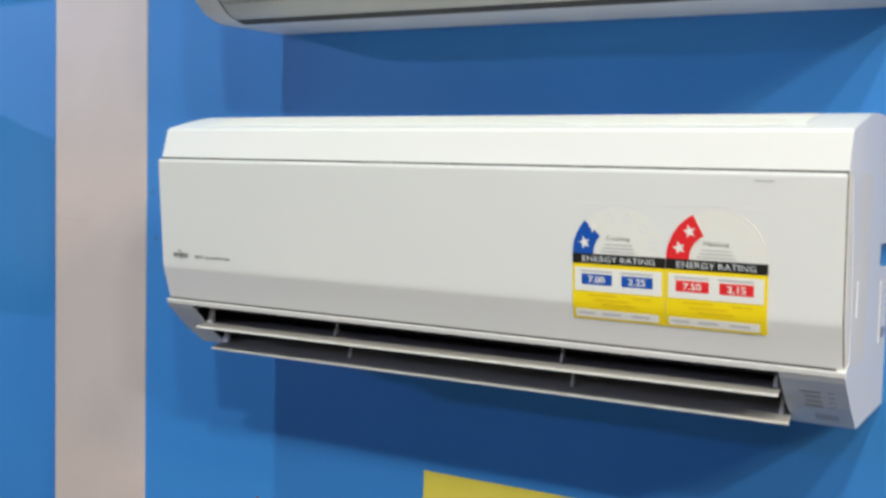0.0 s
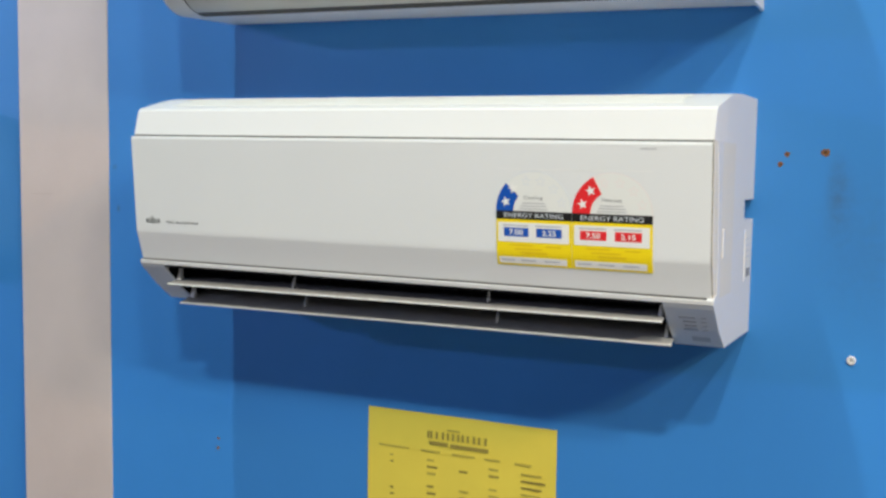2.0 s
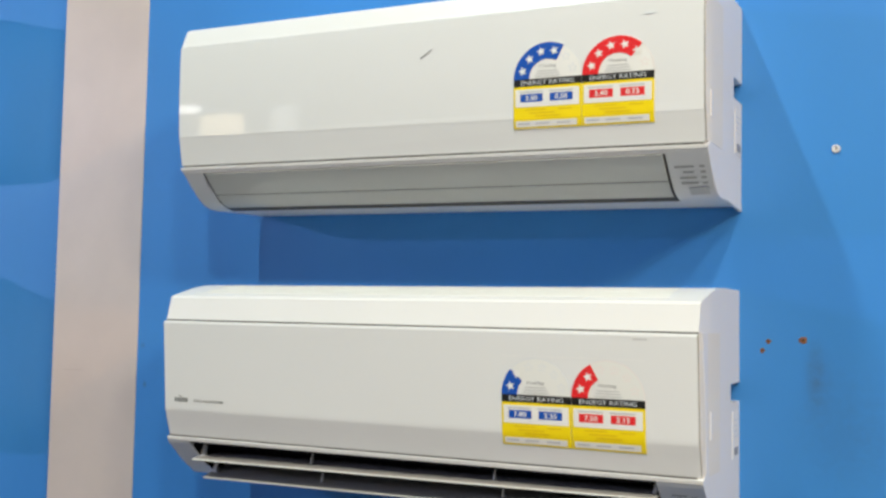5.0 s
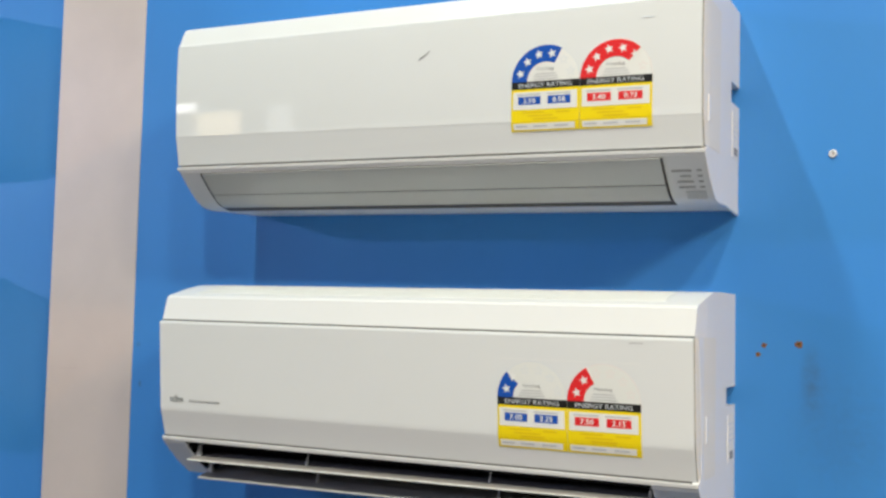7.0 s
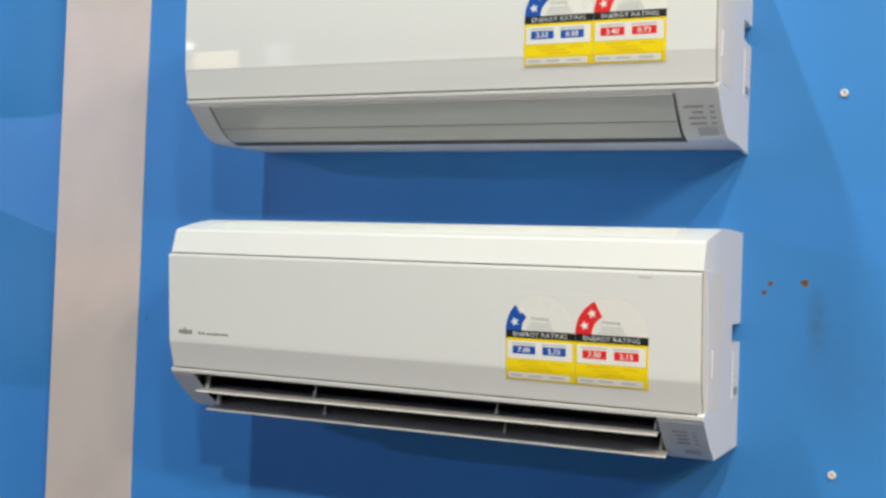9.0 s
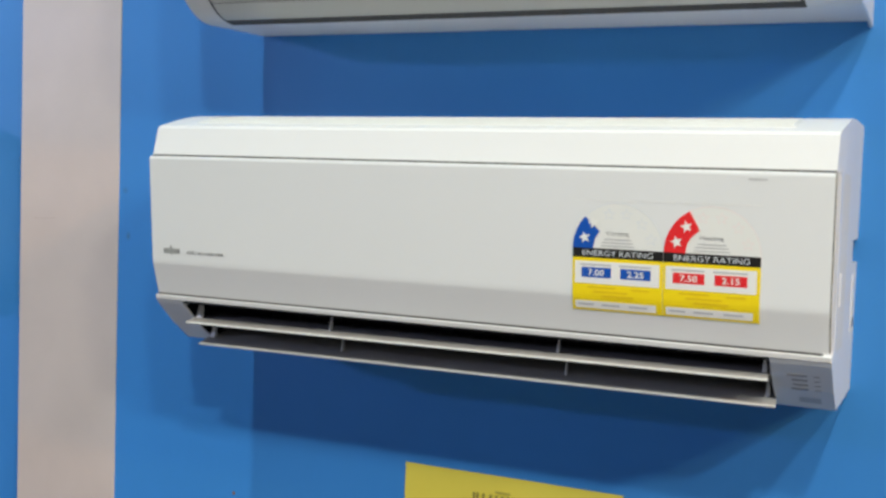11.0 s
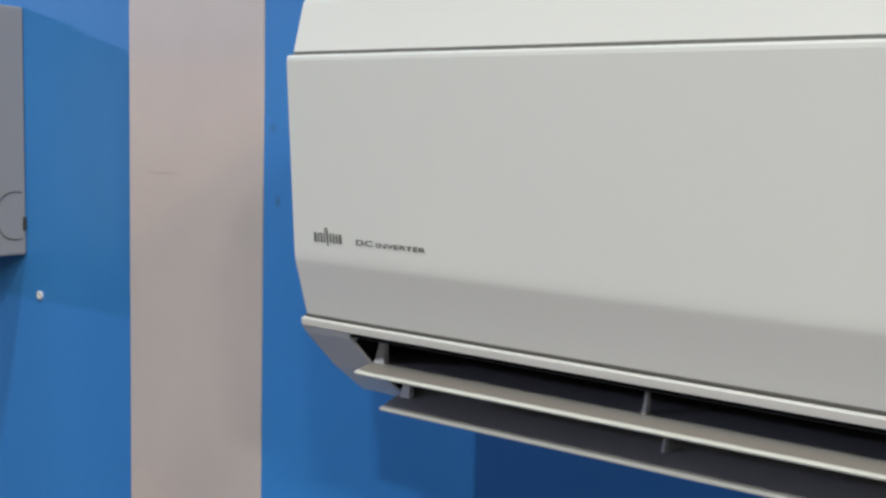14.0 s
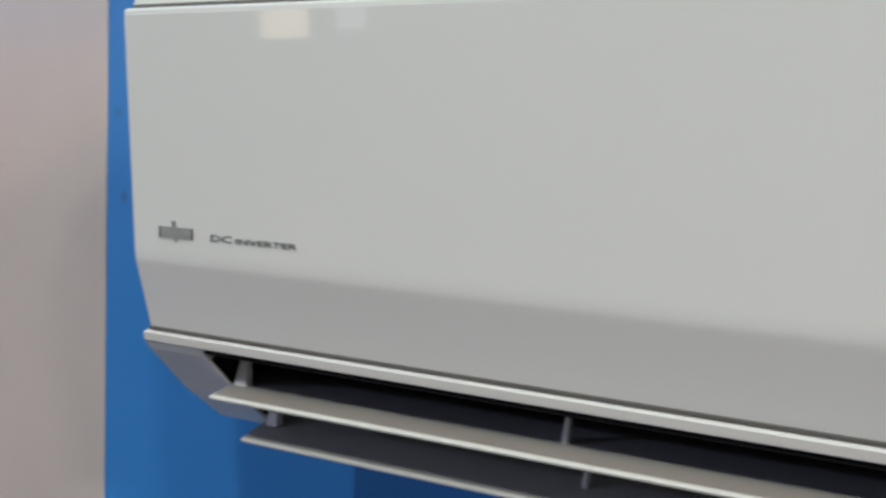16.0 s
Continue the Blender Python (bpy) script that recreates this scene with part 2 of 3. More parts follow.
def text(words, u, v, width, height, lift, mat, parent, name="lettering", label="", slant=0.0, bold=0.0):
    """Flat lettering centred at (u, v), fitted to a width and height."""
    cu = bpy.data.curves.new(name, "FONT")
    cu.body, cu.resolution_u, cu.offset, cu.shear = words, 3, bold, slant
    tmp = bpy.data.objects.new(name, cu)
    scene.collection.objects.link(tmp)
    me = bpy.data.meshes.new_from_object(tmp.evaluated_get(bpy.context.evaluated_depsgraph_get()))
    bpy.data.objects.remove(tmp)
    bpy.data.curves.remove(cu)
    co = np.empty(len(me.vertices) * 3)
    me.vertices.foreach_get("co", co)
    co = co.reshape(-1, 3)
    lo, hi = co.min(0), co.max(0)
    out = np.zeros_like(co)
    out[:, 0] = u + ((co[:, 0] - lo[0]) / (hi[0] - lo[0]) - 0.5) * width
    out[:, 2] = v + ((co[:, 1] - lo[1]) / (hi[1] - lo[1]) - 0.5) * height
    out[:, 1] = -lift
    me.vertices.foreach_set("co", out.ravel())
    me.update()
    me.materials.append(mat)
    me.name = name
    ob = new(name, me)
    ob.parent = parent
    return tagged(ob, label)


def structure(name, bm, mat, label, category, bevel=0.0):
    return tagged(part(name, bm, mat, bevel=bevel), label, category, kind="structure")


# ---- the room ----
X0, X1, Y0 = -10.6, 7.6, -9.2
STEP = 0.02
structure("wall_north", box(-1.039, X1, 0, 0.14, 0, CEILING), BLUE, "bright blue painted display wall, scuffed and drilled", "wall")
far = box(X0, -1.246, STEP, 0.10, 0, CEILING)
add_box(far, X0, -1.242, 0.10, 0.14, 0, CEILING)
structure("wall_north_far", far, BLUE, "blue painted wall bay set slightly back beside the grey strip", "wall")
structure("trim_strip", box(-1.242, -1.039, -0.002, 0.14, 0, CEILING), GREY, "broad pale grey painted vertical strip between two blue bays", "wall strip", bevel=0.001)
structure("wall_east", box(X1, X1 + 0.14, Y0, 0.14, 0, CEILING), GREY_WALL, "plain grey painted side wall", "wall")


def wall_with_openings(name, fixed, along, holes, label):
    """A wall in the x or y direction, pieced round its openings (a0, a1, z0, z1)."""
    bm = bmesh.new()
    axis, c0, c1 = fixed
    a, end = along

    def slab(s0, s1, z0, z1):
        if s1 - s0 > 1e-4 and z1 - z0 > 1e-4:
            add_box(bm, *((c0, c1, s0, s1) if axis == "x" else (s0, s1, c0, c1)), z0, z1)
    cuts = sorted({a, end, *(h for hole in holes for h in hole[:2])})
    for s0, s1 in zip(cuts, cuts[1:]):
        z = 0
        for h0, h1, z0, z1 in sorted(holes, key=lambda hole: hole[2]):
            if h0 <= s0 and s1 <= h1:
                slab(s0, s1, z, z0)
                z = z1
        slab(s0, s1, z, CEILING)
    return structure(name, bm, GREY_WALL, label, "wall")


wall_with_openings("wall_west", ("x", X0 - 0.14, X0), (Y0, 0.14), [(-3.5, -2.5, 2.25, 3.25)], "grey painted side wall with a small added window")
# last opening is added to hold a fill light; it answers no reflection
BACK = [(-8.60, -8.17, 3.10, 3.45), (-8.26, -7.48, 1.13, 3.06), (-7.2, -6.72, 1.2, 3.2), (3.2, 4.6, 0.95, 2.55)]
wall_with_openings("wall_south", ("y", Y0 - 0.14, Y0), (X0, X1), BACK, "grey painted back wall with shop windows, one added for fill")
structure("floor", box(X0, X1, Y0, 0.14, -0.1, 0), FLOOR, "grey vinyl shop floor", "floor")
structure("ceiling", box(X0, X1, Y0, 0.14, CEILING, CEILING + 0.1), CEIL, "white ceiling boards", "ceiling")
for i, ((a, b, z0, z1), view) in enumerate(zip(BACK, (VIEW_SKY, VIEW_WARM, VIEW_COOL, VIEW_COOL))):
    win = thing(f"window_{i + 1}", pose(a, Y0, z0), "plain shop window out of view, in a white frame", "window", kind="structure")
    bm = bmesh.new()
    w, h = b - a, z1 - z0
    for q in ((0, 0.04, 0, h), (w - 0.04, w, 0, h), (0.04, w - 0.04, 0, 0.04), (0.04, w - 0.04, h - 0.04, h)):
        add_box(bm, q[0], q[1], -0.09, -0.03, q[2], q[3])
    part("window_frame", bm, SHELL, win)
    tagged(part(f"backdrop_{i + 1}", box(a - 0.03, b + 0.03, Y0 - 0.20, Y0 - 0.16, z0 - 0.03, z1 + 0.03), view), "plain bright view outside the window", "backdrop", kind="structure")
# unseen window, added to go with the weak side fill
win = thing("window_5", pose(X0, -3.5, 2.25), "added small high side window, unseen, in a white frame", "window", kind="structure")
bm = bmesh.new()
for q in ((0, 0.04, 0, 1), (0.96, 1, 0, 1), (0.04, 0.96, 0, 0.04), (0.04, 0.96, 0.96, 1)):
    add_box(bm, -0.09, -0.03, q[0], q[1], q[2], q[3])
part("window_frame", bm, SHELL, win)

for lx, ly, lz, lw, ll, watts, colour in LAMPS:
    lamp = thing("ceiling_light", pose(lx, ly, lz), "white box ceiling light with a bright diffuser", "light", "ceiling lights")
    bm = bmesh.new()
    w, l = lw / 2 + 0.02, ll / 2 + 0.02
    top = CEILING - lz
    add_box(bm, -w, w, -l, l, 0.0, 0.05)
    if top > 0.06:
        add_box(bm, -0.02, 0.02, -0.02, 0.02, 0.05, top)
    part("housing", bm, SHELL, lamp)
    part("diffuser", box(-lw / 2, lw / 2, -ll / 2, ll / 2, -0.012, 0.0), LAMP_GLOW, lamp)


def track_spotlight(at, lens):
    """A round tapered lamp head on a thin ceiling stem."""
    spotlight = thing("track_spotlight", look(at, (-0.6, 0, 1.4)), "white track spotlight turned towards the blue wall", "light", "track spotlights")
    bm = bmesh.new()
    rings = []
    for z, r in ((0.16, 0.05), (0.15, 0.08), (0.02, 0.15), (0.0, 0.16), (0.012, 0.135)):
        rings.append([bm.verts.new((r * math.cos(i * math.tau / 24), r * math.sin(i * math.tau / 24), z)) for i in range(24)])
    bm.faces.new(rings[0])
    for a, b in zip(rings, rings[1:]):
        for i in range(24):
            bm.faces.new((a[i], a[(i + 1) % 24], b[(i + 1) % 24], b[i]))
    part("housing", bm, SHELL, spotlight)
    bm = bmesh.new()
    bm.faces.new([bm.verts.new((0.134 * math.cos(i * math.tau / 24), 0.134 * math.sin(i * math.tau / 24), 0.010)) for i in range(24)])
    part("lens", bm, lens, spotlight)
    stem = thing("spotlight_stem", pose(at[0], at[1], at[2] + 0.12), "thin white ceiling stem of the spotlight", "light stem", "spotlight stems")
    part("rod", box(-0.012, 0.012, -0.012, 0.012, -0.16, CEILING - at[2] - 0.12), SHELL, stem)


for (at, watts, colour), lens in zip(SPOTS, (WARM_GLOW, COOL_GLOW)):
    track_spotlight(at, lens)


# ---- the air conditioners ----
WIDTH = 0.7855


def fall(rows):
    """Depth at a height, from the run of a panel's face."""
    hs, ds = [h for d, h in rows], [d for d, h in rows]
    return lambda h: float(np.interp(h, hs, ds))


LOWER_FACE = curve([(0.2005, 0.0610), (0.2045, 0.0735), (0.2078, 0.0840), (0.2105, 0.0925), (0.2123, 0.0985), (0.2131, 0.1040)], 5) + [(0.2225, 0.2243)]
UPPER_FACE = [(0.1949, 0.0730), (0.2028, 0.1120)] + curve([(0.2036, 0.1150), (0.2057, 0.150), (0.2070, 0.190), (0.2074, 0.225), (0.2070, 0.2490)], 8)


def energy_label(unit, name, u0, v0, depth, ink, pale, to_angle, lit, title, first, second, turn=0.0, film=LABEL_WHITE):
    """Half-round rating label 0.091 wide; (u0, v0) is its lower left corner on the panel."""
    W, Y, B = 0.0905, 0.0535, 0.0095

    def laid(me):
        for vert in me.vertices:
            vert.co.y -= depth(v0 + vert.co.z)

    def on(outline, lift, thick=0.0003):
        bm = flat(outline, lift, thick)
        for k in range(24):
            bmesh.ops.bisect_plane(bm, geom=[*bm.verts, *bm.edges, *bm.faces], plane_co=(0, 0, 0.004 + 0.0045 * k), plane_no=(0, 0, 1))
        for vert in bm.verts:
            vert.co.y -= depth(v0 + vert.co.z)
        return bm

    def words(*a, **k):
        laid(text(*a, **k).data)
    c, r = (W / 2, Y + B), W / 2
    base = part(name, on([(0, 0), (W, 0), (W, Y + B)] + [(W / 2 + W / 2 * math.cos(radians(a)), Y + B + W / 2 * math.sin(radians(a))) for a in range(6, 180, 6)] + [(0, Y + B)], 0.0004, 0.0004),
                film, unit, title + " energy rating label with printed stars", m=pose(u0, 0, v0, 0, turn, 0))
    part("rim_line", on(sector(*c, r - 0.0007, r, 180, 0, 30), 0.0006, 0.0001), pale, base)
    part("rating_arc", on(sector(*c, r * 0.54, r, 180, to_angle), 0.0010), ink, base)
    part("yellow_field", on(rect(0, W, 0.001, Y), 0.0009), LABEL_YELLOW, base)
    part("title_band", on(rect(0, W, Y, Y + B), 0.0010), LABEL_BLACK, base)
    words("ENERGY RATING", W / 2, Y + B / 2, W * 0.78, 0.0054, 0.0012, LABEL_PALE, base)
    for i in range(6):
        a = radians(163 - i * 29)
        u, v = c[0] + r * 0.77 * math.cos(a), c[1] + r * 0.77 * math.sin(a)
        if i < lit:
            part("star", on(star(u, v, 0.0062, -0.25), 0.0012), LABEL_WHITE, base)
        else:
            inner, outer = star(u, v, 0.0048), star(u, v, 0.0065)
            ring = bmesh.new()
            for k in range(10):
                add_flat(ring, [inner[k], outer[k], outer[(k + 1) % 10], inner[(k + 1) % 10]], 0.0005, 0.0001)
            for vert in ring.verts:
                vert.co.y -= depth(v0 + vert.co.z)
            part("star", ring, pale, base, "faint outline of an unlit star")
    words(title, c[0], c[1] + 0.0150, 0.0225, 0.0050, 0.0012, LABEL_GREY, base)
    for k, w in enumerate((0.027, 0.031, 0.034)):
        part("printed_line", on(rect(c[0] - w / 2, c[0] + w / 2, c[1] + 0.0085 - k * 0.0032, c[1] + 0.0097 - k * 0.0032), 0.0008), LABEL_FAINT, base)
    part("white_field", on(rect(0.0025, W - 0.003, Y - 0.0255, Y - 0.0035), 0.0013, 0.0002), LABEL_WHITE, base)
    for k, (u, value) in enumerate(((0.0245, first), (0.0640, second))):
        part("value_box", on(rect(u - 0.0150, u + 0.0150, Y - 0.0195, Y - 0.0095), 0.0015, 0.0002), ink, base)
        words(value, u, Y - 0.0145, 0.0165, 0.0063, 0.0017, LABEL_WHITE, base, bold=0.02)
        part("printed_line", on(rect(u - 0.0165, u + 0.0150, Y - 0.0078, Y - 0.0060), 0.0015, 0.0002), LABEL_FAINT, base)
    for a, b, v in ((0.016, 0.044, 0.0235), (0.060, 0.078, 0.0228), (0.022, 0.056, 0.0190), (0.030, 0.062, 0.0150)):
        part("printed_line", on(rect(a, b, v, v + 0.0017), 0.0012, 0.0001), LABEL_ORANGE, base)
    part("white_field", on(rect(0.003, W - 0.006, 0.0030, 0.0105), 0.0013, 0.0002), LABEL_WHITE, base)
    for a, b in ((0.006, 0.022), (0.030, 0.048), (0.058, 0.076)):
        part("printed_line", on(rect(a, b, 0.0060, 0.0078), 0.0015, 0.0002), LABEL_FAINT, base)
    return base


def settle(bm):
    """Lets the joint under the cap and the top drop slightly along the unit."""
    for vert in bm.verts:
        if 0.220 < vert.co.z < 0.232:
            vert.co.z -= 0.0028 * (vert.co.x + WIDTH) / WIDTH
        elif vert.co.z > 0.258:
            vert.co.z -= 0.0024 * (vert.co.x + WIDTH) / WIDTH
    return bm


def lean(bm):
    """Sets the upper unit's panel parts very slightly askew, the bend most of all."""
    for vert in bm.verts:
        bend = 0.005 * (vert.co.x + WIDTH) / WIDTH if 0.108 < vert.co.z < 0.120 else 0
        vert.co.z += 0.006 * -vert.co.x / WIDTH - 0.002 - bend
    return bm


def sag(bm):
    """Lets the underside of the upper unit follow its slightly askew lip."""
    for vert in bm.verts:
        if vert.co.z < 0.074:
            vert.co.z += 0.0055 * -vert.co.x / WIDTH - 0.003
    return bm


def side_details(unit, notch):
    """Sticker and screw on the end cheek, in front of the pipe notch."""
    st = part("side_sticker", box(0, 0.0006, -0.046, -0.008, notch - 0.072, notch - 0.012), LABEL_WHITE, unit, "small white sticker with a grey arrow")
    for k in range(4):
        part("printed_line", box(0.0006, 0.0009, -0.040, -0.014, notch - 0.024 - k * 0.007, notch - 0.022 - k * 0.007), LABEL_PALE, st)
    part("arrow", box(0.0006, 0.001, -0.036, -0.014, notch - 0.068, notch - 0.058), LABEL_GREY, st)


def side_border(unit, face, z0, z1, crease, x, tab):
    """Sloping border between the front panel and the flat end cheek, with a small moulded tab."""
    bm = bmesh.new()
    rings = []
    for i in range(15):
        z = z0 + (z1 - z0) * i / 14
        f = face(z)
        rings.append([bm.verts.new((u, -d, z)) for u, d in ((x, 0.12), (x, f - 0.0016), (x + 0.0006, f - 0.0014), (x + 0.0014, f - 0.0050), (0.0004, crease), (0.0004, 0.12))])
    bm.faces.new(rings[0])
    bm.faces.new(rings[-1][::-1])
    for a, b in zip(rings, rings[1:]):
        for i in range(6):
            bm.faces.new((a[i], a[(i + 1) % 6], b[(i + 1) % 6], b[i]))
    border = part("side_border", bm, CREAM, unit, "slightly yellowed border beside the panel")
    part("tab", box(-0.003, 0.0012, -crease - 0.006, -crease + 0.002, tab - 0.016, tab + 0.016), SHELL, border, bevel=0.001)


def carved(name, bm, cutters, mat, parent, bevel):
    """A part with openings cut through it by other solids, which are not kept."""
    ob = new(name, mesh_from(bm, name, mat))
    made = [new("cutter", mesh_from(c, "cutter", mat)) for c in cutters]
    for c in made:
        mod = ob.modifiers.new("cut", "BOOLEAN")
        mod.operation, mod.object, mod.solver = "DIFFERENCE", c, "EXACT"
    me = bpy.data.meshes.new_from_object(ob.evaluated_get(bpy.context.evaluated_depsgraph_get()))
    ob.modifiers.clear()
    ob.data = me
    me.name = name
    for c in made:
        bpy.data.objects.remove(c)
    ob.parent = parent
    mod = ob.modifiers.new("bevel", "BEVEL")
    mod.width, mod.segments, mod.limit_method, mod.angle_limit = bevel, 2, "ANGLE", radians(30)
    return ob


def corner_wedge(crease, z0, z1):
    """Solid that slices the front corner of an end cheek to a slope."""
    bm = bmesh.new()
    a, b = ([bm.verts.new((u, -d, z)) for u, d in ((0.0004, crease), (-0.0038, 0.226), (0.02, 0.226), (0.02, crease))] for z in (z0, z1))
    bm.faces.new(a)
    bm.faces.new(b[::-1])
    for i in range(4):
        bm.faces.new((a[i], b[i], b[(i + 1) % 4], a[(i + 1) % 4]))
    return bm


def lower_air_conditioner():
    unit = thing("air_conditioner", pose(0, 0, 1.1985, 0, 0.2, 0), "white split-system air conditioner with open vanes and energy labels", "air conditioner", "wall air conditioners")
    low = [(0.0, 0.0), (0.142, 0.0), (0.172, 0.022), (0.2005, 0.049), (0.2040, 0.0535), (0.2040, 0.0585), (0.199, 0.0615)]
    front = [(0.190, 0.066), (0.190, 0.105), (0.198, 0.165), (0.210, 0.226)]
    cap = [(0.2155, 0.2305), (0.2075, 0.2622)] + curve([(0.2040, 0.2655), (0.165, 0.2765), (0.130, 0.2830), (0.09, 0.2850)], 3)
    mouth = (-0.745, -0.055)
    hollow = [(0.088, -0.02), (0.088, 0.0), (0.060, 0.030), (0.066, 0.070), (0.10, 0.085), (0.150, 0.077), (0.190, 0.0550), (0.2030, 0.0537), (0.23, 0.0537), (0.23, -0.02)]
    carved("body", settle(prism(-WIDTH, 0, low + front + cap + [(0.0, cap[-1][1])])),
           [prism(*mouth, hollow), box(-0.062, 0.02, -0.055, 0.02, 0.138, 0.162), corner_wedge(0.160, 0.2270, 0.30), prism(-0.743, -0.043, [(0.109, 0.30), (0.109, 0.2820), (0.189, 0.2700), (0.191, 0.30)])], SHELL, unit, 0.0014)
    # intake deck on top: shallow slats between two end blocks, with a raised rear rim
    deck = part("intake_deck", settle(prism(-0.742, -0.044, [(0.110, 0.2800), (0.112, 0.2840), (0.150, 0.2794), (0.188, 0.2712), (0.188, 0.2680)])), EDGE, unit, "pale slatted air intake on top")
    for k in range(7):
        d = 0.118 + k * 0.0105
        h = float(np.interp(d, [0.112, 0.150, 0.188], [0.2840, 0.2790, 0.2712]))
        part("slat", settle(prism(-0.738, -0.048, [(d, h - 0.001), (d, h + 0.0009), (d + 0.0032, h + 0.0004), (d + 0.0032, h - 0.002)])), EDGE, deck)
    # dark lining of the outlet, its shade held in the near-black colour
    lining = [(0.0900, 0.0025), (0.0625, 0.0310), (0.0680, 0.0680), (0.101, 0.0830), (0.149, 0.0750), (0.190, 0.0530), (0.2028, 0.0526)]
    part("outlet_lining", prism(mouth[0] + 0.0005, mouth[1] - 0.0005, sheet(lining, -0.0015)), DARK, unit, "air outlet lining, its deep shade put into the black")
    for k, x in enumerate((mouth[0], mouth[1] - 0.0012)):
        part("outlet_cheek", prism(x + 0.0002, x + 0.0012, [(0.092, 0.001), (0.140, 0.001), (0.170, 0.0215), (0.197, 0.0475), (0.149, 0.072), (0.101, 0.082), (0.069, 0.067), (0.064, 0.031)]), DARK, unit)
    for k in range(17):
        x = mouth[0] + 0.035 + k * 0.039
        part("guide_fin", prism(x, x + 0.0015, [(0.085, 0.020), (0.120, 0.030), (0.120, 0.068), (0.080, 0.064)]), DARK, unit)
    # lip above the outlet, a paler rail
    part("lip_rail", prism(-WIDTH + 0.0005, -0.0005, [(0.2034, 0.0538), (0.2052, 0.0542), (0.2062, 0.0588), (0.2040, 0.0594)]), FRAME_GREY, unit, bevel=0.0003)
    # vanes, tilted a little along their length
    for name, run, x0, x1 in (("vane", [(0.196, 0.0282), (0.180, 0.0317), (0.155, 0.0342), (0.128, 0.0332)], -0.745, -0.057),
                              ("vane", [(0.169, -0.0010), (0.153, 0.0042), (0.128, 0.0092), (0.103, 0.0112)], -0.746, -0.053)):
        c = curve(run, 4)
        v = part(name, prism(0, x1 - x0, sheet(c, 0.0030)), VANE_SHADED, unit, "long thin open air vane", bevel=0.0012, m=pose(x0, 0, 0, 0, -0.35, 0))
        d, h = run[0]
        # edge strip keeps the plastic's pale tone; the blade behind carries painted shade
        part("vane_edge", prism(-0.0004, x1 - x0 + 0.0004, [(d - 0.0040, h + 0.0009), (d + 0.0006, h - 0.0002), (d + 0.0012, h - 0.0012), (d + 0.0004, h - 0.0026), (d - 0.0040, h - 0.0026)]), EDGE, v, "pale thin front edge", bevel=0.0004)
        for x, w in ((-0.741, 0.0085), (-0.549, 0.0024), (-0.271, 0.0024), (-0.064, 0.0045)):
            x -= x0
            d, h = run[1]
            bm = bmesh.new()
            low, top = (d + 0.003, d - 0.003), (d - 0.002, d - 0.0045)
            q = [bm.verts.new(p) for p in ((x, -low[0], h), (x + w, -low[0], h), (x + w, -low[1], h), (x, -low[1], h))]
            r = [bm.verts.new(p) for p in ((x + 0.2 * w, -top[0], h + 0.018), (x + 0.7 * w, -top[0], h + 0.018), (x + 0.7 * w, -top[1], h + 0.018), (x + 0.2 * w, -top[1], h + 0.018))]
            bm.faces.new(q)
            bm.faces.new(r)
            for i in range(4):
                bm.faces.new((q[i], q[(i + 1) % 4], r[(i + 1) % 4], r[i]))
            part("stay", bm, SHELL, v, "small white stay", bevel=0.0004)
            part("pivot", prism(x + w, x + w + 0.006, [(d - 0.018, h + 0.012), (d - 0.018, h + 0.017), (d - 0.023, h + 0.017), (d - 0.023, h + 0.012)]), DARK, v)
    # hinged front panel
    run = LOWER_FACE + [(0.2222, 0.2268), (0.2205, 0.2283)]
    part("front_panel", settle(prism(-WIDTH + 0.0005, -0.0032, sheet(run, 0.010))), PANEL, unit, "glossy white plastic front panel", bevel=0.0010)
    part("joint", prism(-0.0032, -0.0022, [(0.190, 0.0620), (0.1990, 0.0620), (0.2095, 0.1030), (0.2195, 0.2250), (0.190, 0.2250)]), JOINT, unit)
    side_border(unit, fall(LOWER_FACE), 0.0600, 0.2262, 0.166, -0.0022, 0.118)
    part("joint", settle(prism(-WIDTH + 0.001, -0.003, [(0.200, 0.2283), (0.2180, 0.2283), (0.2160, 0.2306), (0.200, 0.2306)])), JOINT, unit)
    part("joint", prism(-WIDTH + 0.002, -0.008, [(0.196, 0.0598), (0.2030, 0.0598), (0.2034, 0.0615), (0.196, 0.0615)]), JOINT, unit)
    # printed marks
    lift = lambda h: 0.2125 + (h - 0.0985) * 0.0795 + 0.0002
    tilt = math.degrees(math.atan(0.0795))
    badge(unit, -0.7545, 0.1145, lift(0.1145) + 0.0001, 0.0235, 0.0060, tilt)
    for words, u, v, w, h in (("DC", -0.7240, 0.1137, 0.0135, 0.0036), ("INVERTER", -0.6955, 0.1132, 0.0380, 0.0029)):
        t = text(words, 0, 0, w, h, 0.0004, INK, unit, name="badge_lettering", label="dark grey printed lettering", bold=0.012)
        t.matrix_basis = pose(u, -lift(v), v, tilt)
    energy_label(unit, "energy_label", -0.246, 0.0838, fall(LOWER_FACE), LABEL_BLUE, LABEL_PALE, 137, 2, "Cooling", "7.00", "2.25", film=FILM)
    energy_label(unit, "energy_label", -0.155, 0.0838, fall(LOWER_FACE), LABEL_RED, LABEL_PINK, 118, 2, "Heating", "7.50", "2.15", film=FILM)
    part("model_mark", flat(rect(-0.0085, 0.0085, -0.0008, 0.0008), 0.0004), LABEL_FAINT, unit, m=pose(-0.0700, -lift(0.2180), 0.2180, tilt))
    part("film_edge", flat(rect(-0.090, 0.090, -0.0002, 0.0002), 0.0002, 0.0001), LABEL_WHITE, unit, m=pose(-0.155, -lift(0.194), 0.194, tilt))
